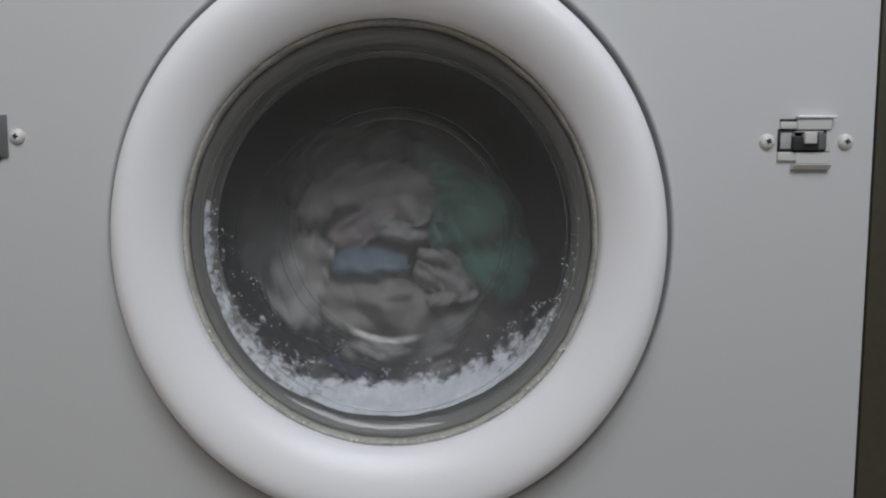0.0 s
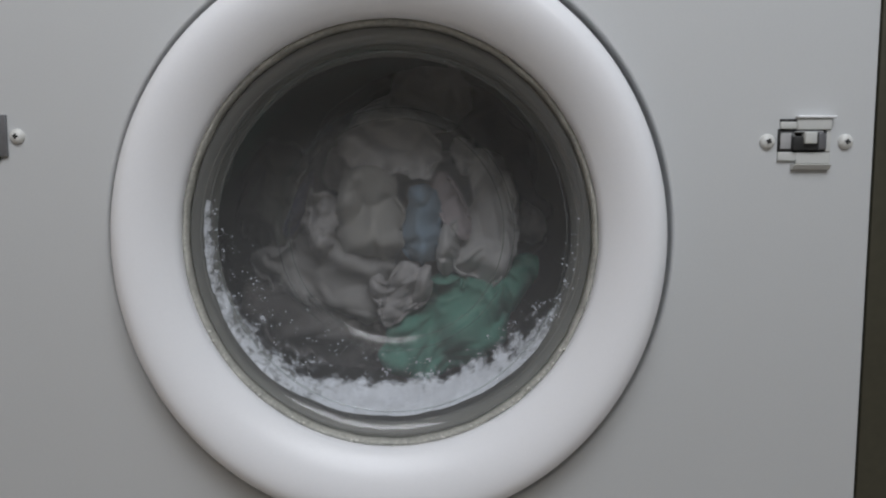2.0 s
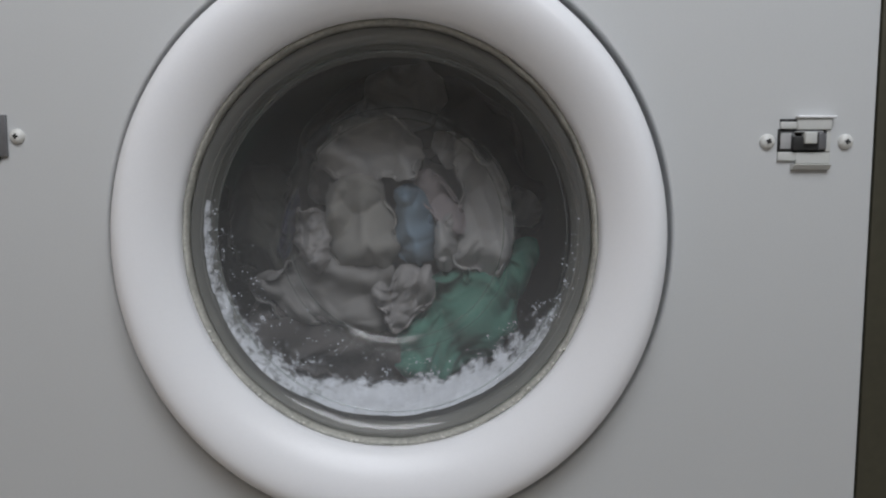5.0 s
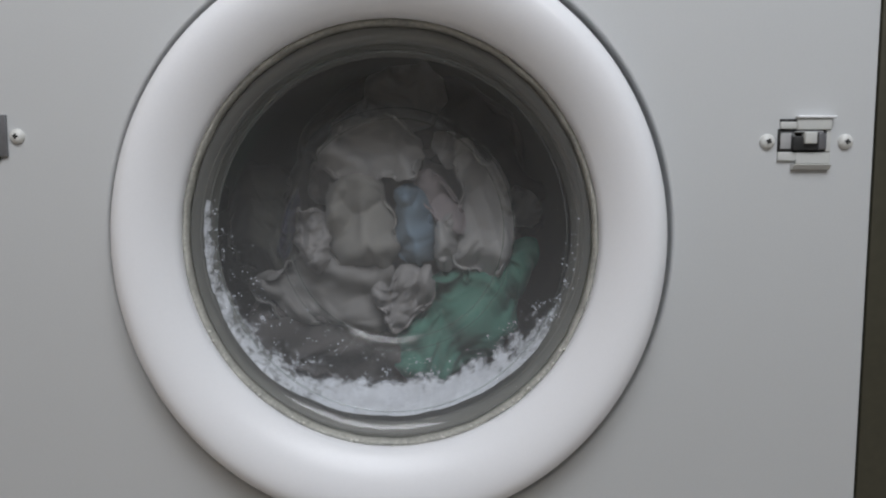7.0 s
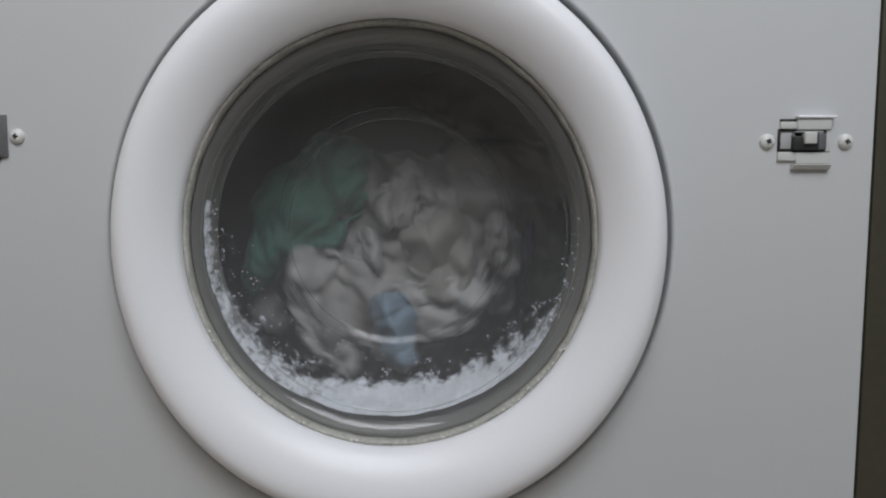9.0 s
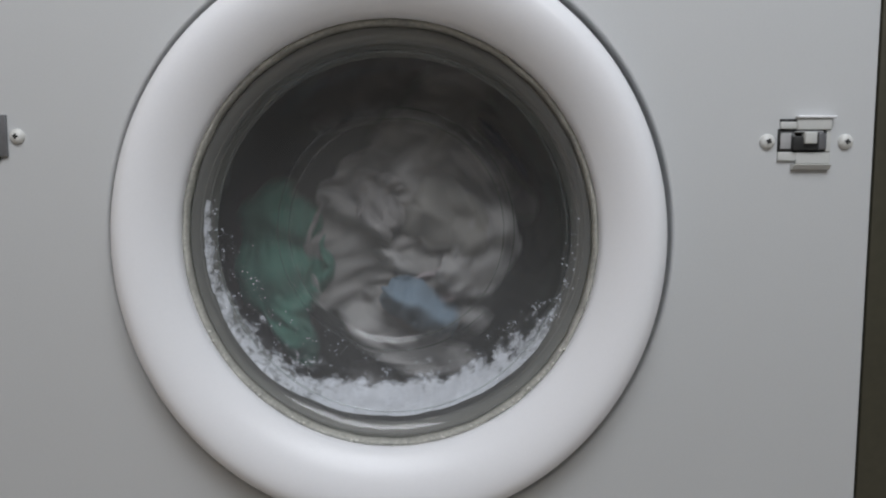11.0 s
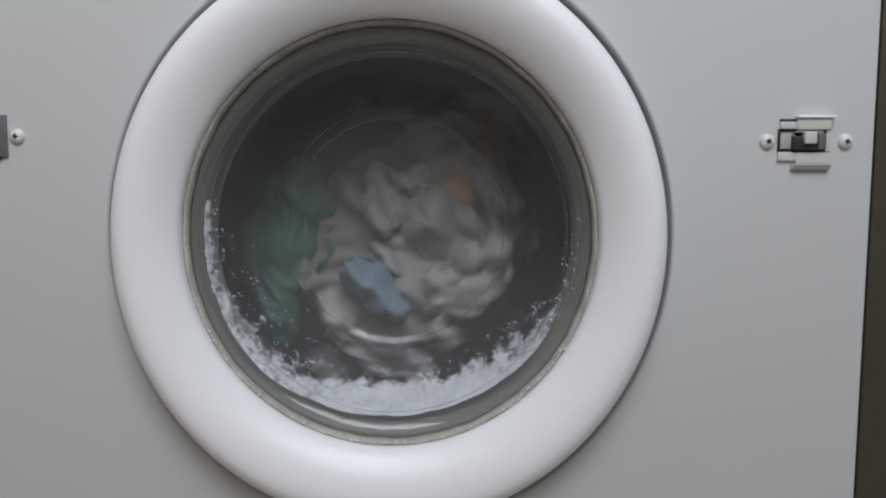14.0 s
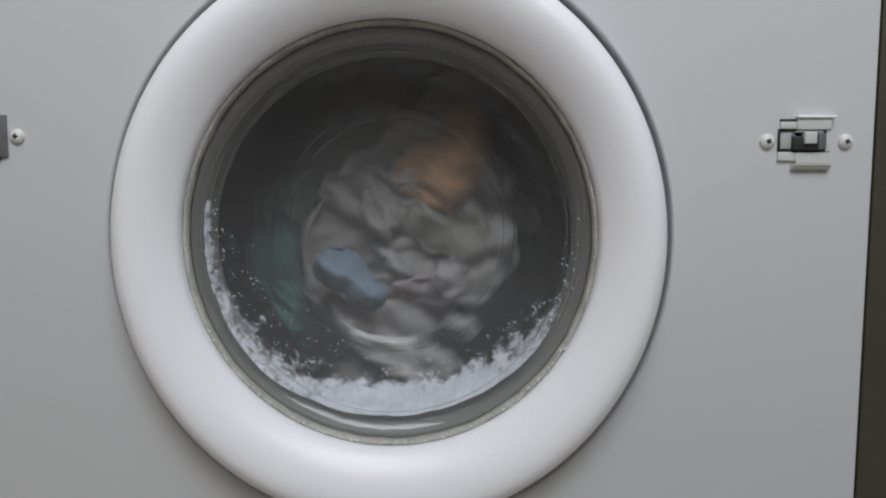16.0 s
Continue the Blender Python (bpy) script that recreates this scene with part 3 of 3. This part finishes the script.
garment("white_cuff", "white cotton cuff tucked beneath a shirt", PALE, (792, 435), 0.108,
        [(790, 434, 23, 48, 6), (800, 400, 16, 29, 0)], full=1.12)
garment("pinkish_shirt", "pale pinkish cotton shirt, twisted", PINK, (778, 350), 0.107,
        [(762, 336, 29, 37, 20), (788, 366, 26, 54, 36)], full=1.12)
garment("blue_flannel", "small light-blue cotton flannel", BLUE, (733, 400), 0.108,
        [(733, 400, 37, 71, 0), (742, 438, 35, 33, 0), (722, 348, 22, 26, 0)], full=1.09)
garment("white_sock", "small white cotton sock, folded over", GREYC, (722, 525), 0.100,
        [(716, 525, 30, 65, -14), (752, 510, 18, 43, -6), (678, 525, 15, 37, 24), (706, 560, 24, 24, 0)], full=1.12)
garment("orange_shirt", "orange cotton shirt tumbling among the whites", ORANGE, (620, 560), 0.158,
        [(620, 560, 107, 50, 20), (660, 585, 65, 43, -20)], full=1.25)

# ---- motion of the load ----
# turn of the load: seconds and the bearing of the green towel, counter-clockwise in degrees
TURN = [(0.0, 32), (0.1, 62), (0.2, 108), (0.3, 160), (0.4, 197), (0.5, 225), (0.6, 245), (0.7, 275), (0.8, 314), (0.9, 346), (1.0, 385), (1.1, 404), (1.2, 437),
        (1.3, 490), (1.4, 543), (1.5, 583), (1.6, 600), (1.7, 614), (1.8, 628), (1.9, 652), (2.0, 664), (2.1, 669), (2.2, 672), (2.3, 673), (8.2, 673), (8.3, 669)]
TURN2 = [(8.4, 640), (8.5, 609), (8.6, 587), (8.7, 566), (8.8, 545), (8.9, 526), (9.0, 500), (9.1, 488), (9.2, 470), (9.45, 369), (9.75, 250), (10.2, 110),
         (10.5, 0), (10.8, -115), (11.2, -233), (11.3, -247), (11.4, -286), (11.5, -350), (11.6, -413), (11.7, -453), (11.8, -490), (11.9, -516), (12.0, -535), (12.1, -562), (12.2, -596)]
TURN3 = [(12.3, -615), (12.4, -661), (12.5, -711), (12.6, -780), (12.7, -822), (12.8, -858), (12.9, -883), (13.0, -911), (13.1, -930), (13.2, -960), (13.3, -990), (13.4, -1040), (13.5, -1100),
         (13.6, -1143), (13.7, -1183), (13.8, -1215), (13.9, -1243), (14.0, -1270), (14.1, -1290), (14.2, -1318), (14.3, -1350), (14.4, -1400), (14.5, -1455), (14.6, -1505), (14.7, -1543)]
TURN4 = [(14.8, -1580), (14.9, -1604), (15.0, -1623), (15.1, -1642), (15.2, -1657), (15.3, -1683), (15.4, -1735), (15.5, -1800), (15.6, -1855), (15.7, -1895), (15.8, -1930), (15.9, -1955), (16.0, -1980)]


def between(t, table):
    return float(np.interp(t, [r[0] for r in table], [r[1] for r in table]))


def motions():
    turns = TURN + TURN2 + TURN3 + TURN4
    times = [k / 10 for k in range(0, 24)] + [8.2] + [k / 10 for k in range(83, 161)]
    rest = math.atan2(-(570 - 470), 825 - 737)
    for i, (ob, at, depth) in enumerate(LOAD):
        rows = []
        for t in times:
            turned = between(t, turns) - 673
            still = 1 if 2.3 <= t <= 8.2 else 0
            # the middle of the tumbling load drifts as it settles the other way round
            late = between(t, [(8.3, 0), (9.0, 1)])
            ca, cb = 737 - 34 * late, 470 - 66 * late
            da, db = at[0] - 737, 470 - at[1]
            swell = 1.0
            wide = 0
            if ob.name.startswith("blue"):
                ca, cb = between(t, [(8.3, 740), (9.0, 685), (12.0, 665), (14.0, 645), (15.0, 622), (16.0, 605)]), between(t, [(8.3, 488), (9.0, 500), (12.0, 488), (14.0, 485), (16.0, 474)])
                da, db = at[0] - 740, 488 - at[1]
                swell = between(t, [(8.3, 1), (9.0, 0.9), (11.6, 0.95), (12.5, 0.65), (13.5, 0.45), (14.5, 0.25)])
            if ob.name in ("cream_shirt", "white_pillowcase"):
                swell = 1 - 0.28 * late
            if ob.name in ("white_undershirt", "white_shirt", "grey_sock", "grey_vest", "taupe_towel"):
                swell = 1 + 0.35 * late
            if ob.name.startswith("green"):
                ca, cb, swell, wide = 737 - 72 * late, 470 - 8 * late, 1 + 0.12 * late, 1 + 0.33 * late
            if ob.name == "grey_sheet":
                ca, cb = ca - 25 * late, cb - 5 * late
            c, s = math.cos(radians(turned)), math.sin(radians(turned))
            a, b = ca + (wide or swell) * (da * c - db * s), cb - swell * (da * s + db * c)
            y = depth + (between(t, [(12.8, 0), (14.5, 0.022), (16.0, 0.035)]) if ob.name.startswith("green") else 0)
            spin = turned
            loose = 0.0 if still else between(t, [(1.5, 1), (2.3, 0), (8.2, 0), (8.7, 1)])
            if ob.name == "grey_sheet":
                # pressed forward among the whites while it tumbles
                y -= between(t, [(1.4, 0.032), (2.2, 0), (8.3, 0), (8.9, 0.058)])
            y += (0.006 if late else 0.012 if ob.name == "green_towel" else 0.026) * loose - (0.02 * late if ob.name.startswith("blue") else 0)
            if ob.name.startswith("orange") and late:
                # thrown to the front where it passes over the top
                bearing = radians(between(t, turns) - 128)
                a, b = 690 + 185 * math.cos(bearing), 440 - 195 * math.sin(bearing)
                y = 0.158 - 0.073 * max(0, math.sin(bearing + 0.2)) ** 2 * between(t, [(8.3, 0.0), (8.6, 0.8), (8.9, 0.8), (9.2, 0.25), (13.4, 0.3), (14.6, 1)])
            x, z = spot(a, b)
            sway = 0 if still else 7 * math.sin(t * 5.1 + i * 1.7) * between(t, [(1.6, 1), (2.3, 0), (8.2, 0), (8.8, 1)])
            rows.append((t, pose(x, y, z, sway, 0, 0.8 * sway) @ pose(0, 0, 0, 0, -spin, 0)))
        walk(ob, rows)
    walk(drum, [(t, pose(0, DRUM_Y, CZ, 0, -(between(t, turns) - 673), 0)) for t in times])


motions()
